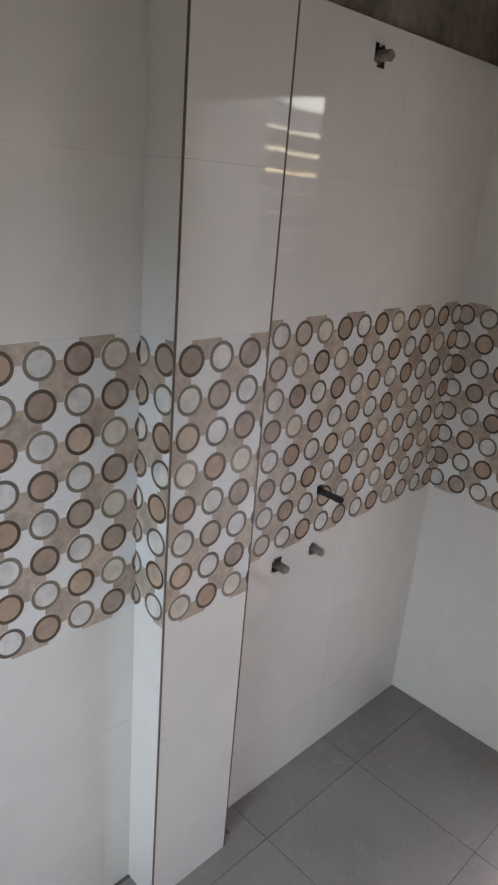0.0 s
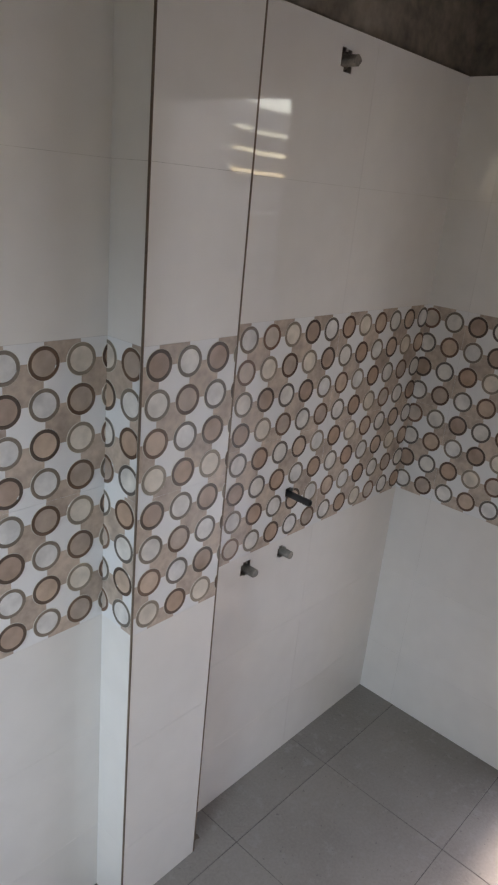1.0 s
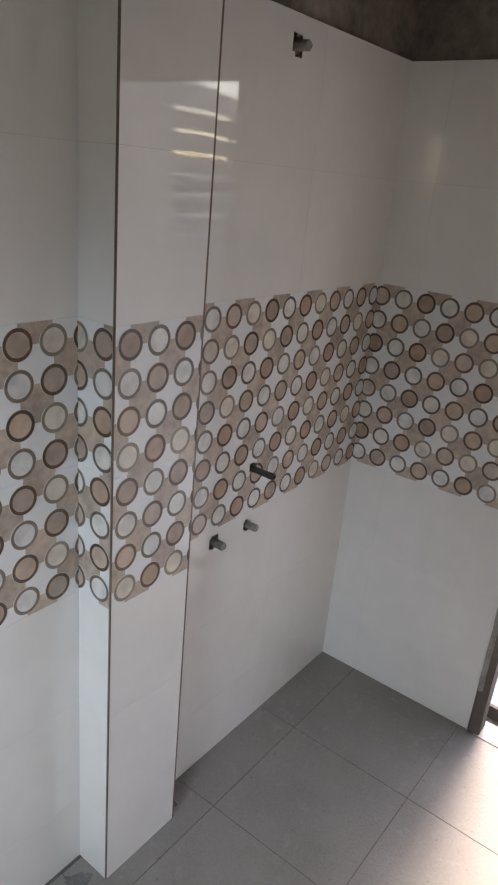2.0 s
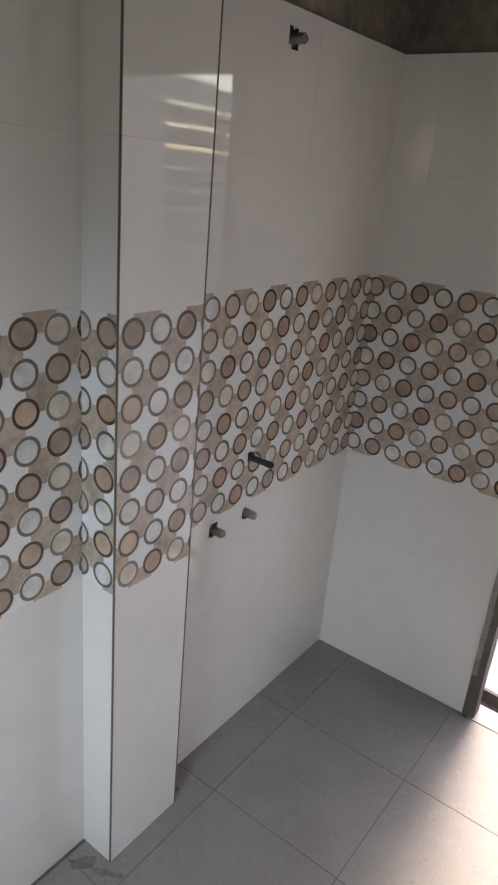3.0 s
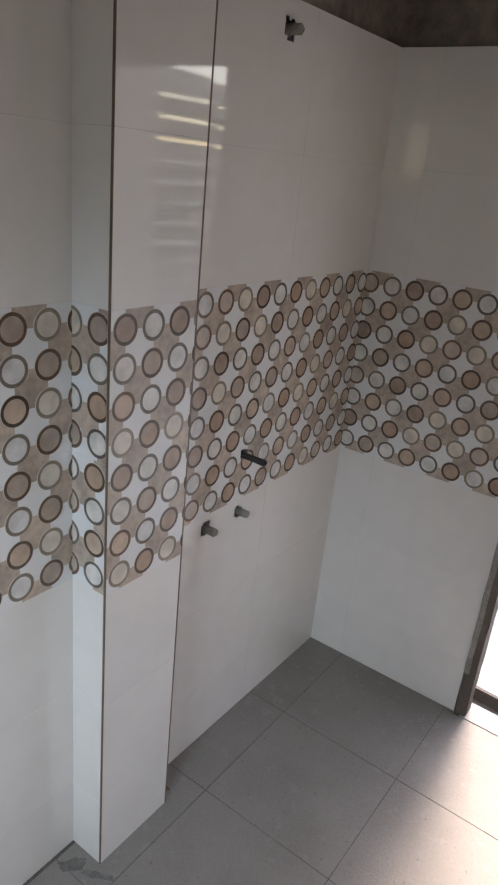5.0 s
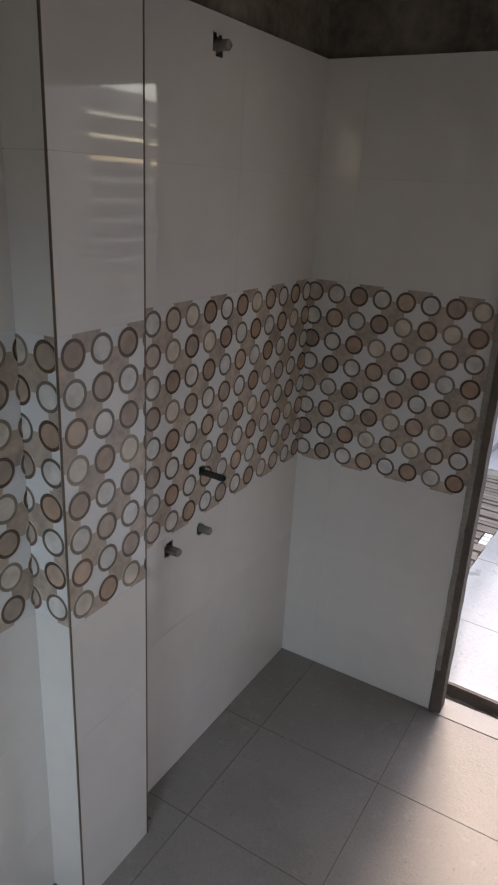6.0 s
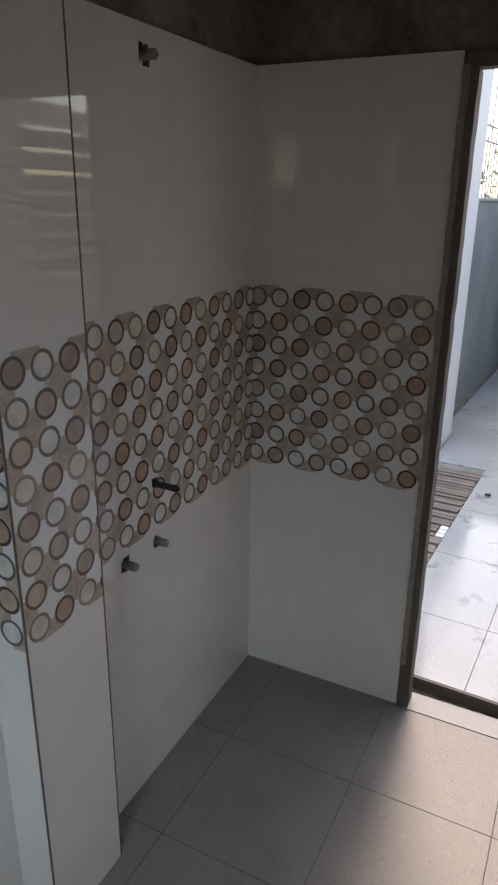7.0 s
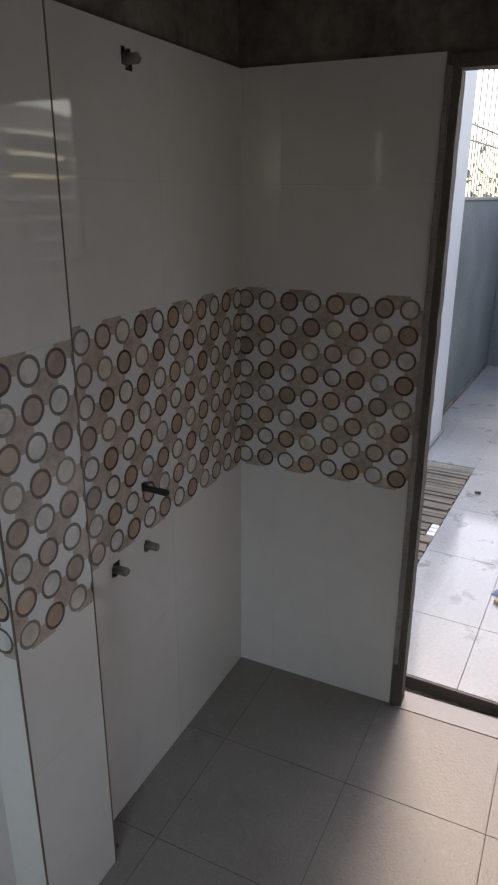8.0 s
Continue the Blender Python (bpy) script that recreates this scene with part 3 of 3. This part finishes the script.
chip.location, chip.rotation_euler = (0.76, -0.885, 0.03), (0, 0, radians(55))

# ---- bare dark edges of the tiles ----
for a, b in ((-1.1605, -1.1578), (-0.9215, -0.9172)):
    tagged(box("trim", (a, -0.0825, 0.0), (b, -0.078, 2.025), "body"), "bare dark tile edge at the corner of the pier", "trim", kind="structure")

# ---- dirt and a brown patch on the floor ----
M["dirt"] = material("damp_cement_dirt", (0.185, 0.175, 0.16), 0.9, vary=0.4, scale=30, fine=160, bump=0.6, tint=(0.14, 0.13, 0.118))
M["brown_patch"] = material("brown_floor_patch", (0.13, 0.1, 0.082), 0.7, vary=0.4, scale=25, fine=120, bump=0.2)


def spill(label, x, y, long, wide, turn, height, mat, seed):
    """A flat crust with a ragged outline, thin at its rim."""
    bm = bmesh.new()
    loops = []
    for f, h in ((1.0, 0.0004), (0.82, 0.6 * height), (0.5, height), (0.2, 0.8 * height)):
        ring = []
        for k in range(40):
            a = 2 * math.pi * k / 40
            q = f * (1 + 0.5 * noise.fractal(Vector((math.cos(a) * 1.7, math.sin(a) * 1.7, seed)), 1.0, 2.0, 4))
            p = Vector((long * q * math.cos(a), wide * q * math.sin(a), h * (1 + 0.5 * noise.noise(Vector((a * 3, f * 5, seed))))))
            ring.append(bm.verts.new(p))
        loops.append(ring)
    for a, b in zip(loops, loops[1:]):
        for k in range(40):
            bm.faces.new((a[k], a[(k + 1) % 40], b[(k + 1) % 40], b[k]))
    bm.faces.new(loops[-1])
    ob = tagged(part("floor_crust", bm, mat), label, "dirt", kind="stuff")
    ob.matrix_basis = pose(x, y, 0.0003, 0, 0, turn)


spill("dark cement dirt trodden into the floor at the foot of the pier", -1.205, -0.03, 0.036, 0.016, -38, 0.0016, "dirt", 3)
spill("dark cement dirt trodden into the floor at the foot of the pier", -1.185, -0.1, 0.05, 0.008, -62, 0.0014, "dirt", 8)
# a thin brown patch in the corner between pier and wall
spill("brown patch on the floor beside the pier", -0.893, -0.04, 0.022, 0.024, 20, 0.0008, "brown_patch", 5)

# ---- floor tiles ----
fx = [ROOM_X] + [-0.403 - 0.41 * k for k in range(5, -1, -1)] + [-0.012]
fy = [ROOM_Y] + [-0.142 - 0.411 * k for k in range(4, -1, -1)] + [0.012]
for a, b in zip(fx, fx[1:]):
    for c, d in zip(fy, fy[1:]):
        if b > -0.1 and c > -0.56:
            b = 0.006
        box("tile", (a + 0.0013, c + 0.0013, -0.009), (b - 0.0013, d - 0.0013, 0.0), "floor_tile", floor)
box("tile", (-0.0105, -0.586, -0.009), (0.006, -0.5535, 0.0), "floor_tile", floor)
for c, d in ((-1.52, -0.966), (-0.963, -0.606)):
    box("tile", (-0.0105, c, -0.009), (0.083, d, 0.002), "sill", floor)
tx = [0.151, 0.566, 1.125, 1.684, 2.36, 2.9, 3.46, 4.02, 4.58, 5.14, 5.5]
ty = [-2.6, -2.49, -1.93, -1.37, -0.79, -0.43, -0.13, 0.034]
for a, b in zip(tx, tx[1:]):
    for c, d in zip(ty, ty[1:]):
        if c >= -0.431 and a < 2.3:
            continue
        j = 0.0015 if a < 1.7 else 0.0004
        box("tile", (a + j, c + j, 0.02), (b - j, d - j, 0.03), "terrace_tile", terrace)

# ---- wall tiles ----
tile_wall(plane_at((0, -TH + 0.008, 0), (1, 0, 0), (0, -1, 0)), -0.915, 0.004, -0.4495, 0.4602, wall_a, (-0.0265, 0.0767, 0, 0.0), HOLES)
tile_wall(plane_at((0, 0, 0), (0, -1, 0), (-1, 0, 0)), -0.0005, 0.583, 0.13, 0.4515, wall_b, (0.0175, 0.07505, 1, 0.0))
tile_wall(plane_at((0, -0.082, 0), (1, 0, 0), (0, -1, 0)), -1.1578, -0.9215, -1.155, 0.46, pier, (-1.121, 0.0745, 1, 0.0))
tile_wall(plane_at((-1.16, 0, 0), (0, -1, 0), (-1, 0, 0)), -0.0202, 0.078, -0.0202, 0.46, pier, (-0.02, 0.075, 0, -0.008))
tile_wall(plane_at((-0.917, 0, 0), (0, 1, 0), (1, 0, 0)), -0.078, -0.001, -0.0735, 0.46, pier)
tile_wall(plane_at((0, 0.02, 0), (1, 0, 0), (0, -1, 0)), ROOM_X, -1.157, -1.607, 0.45, wall_l, (-1.216, 0.0755, 0, 0.0))
tile_wall(plane_at((0, ROOM_Y, 0), (-1, 0, 0), (0, 1, 0)), 0.0, -ROOM_X, 0.2, 0.451, wall_s)
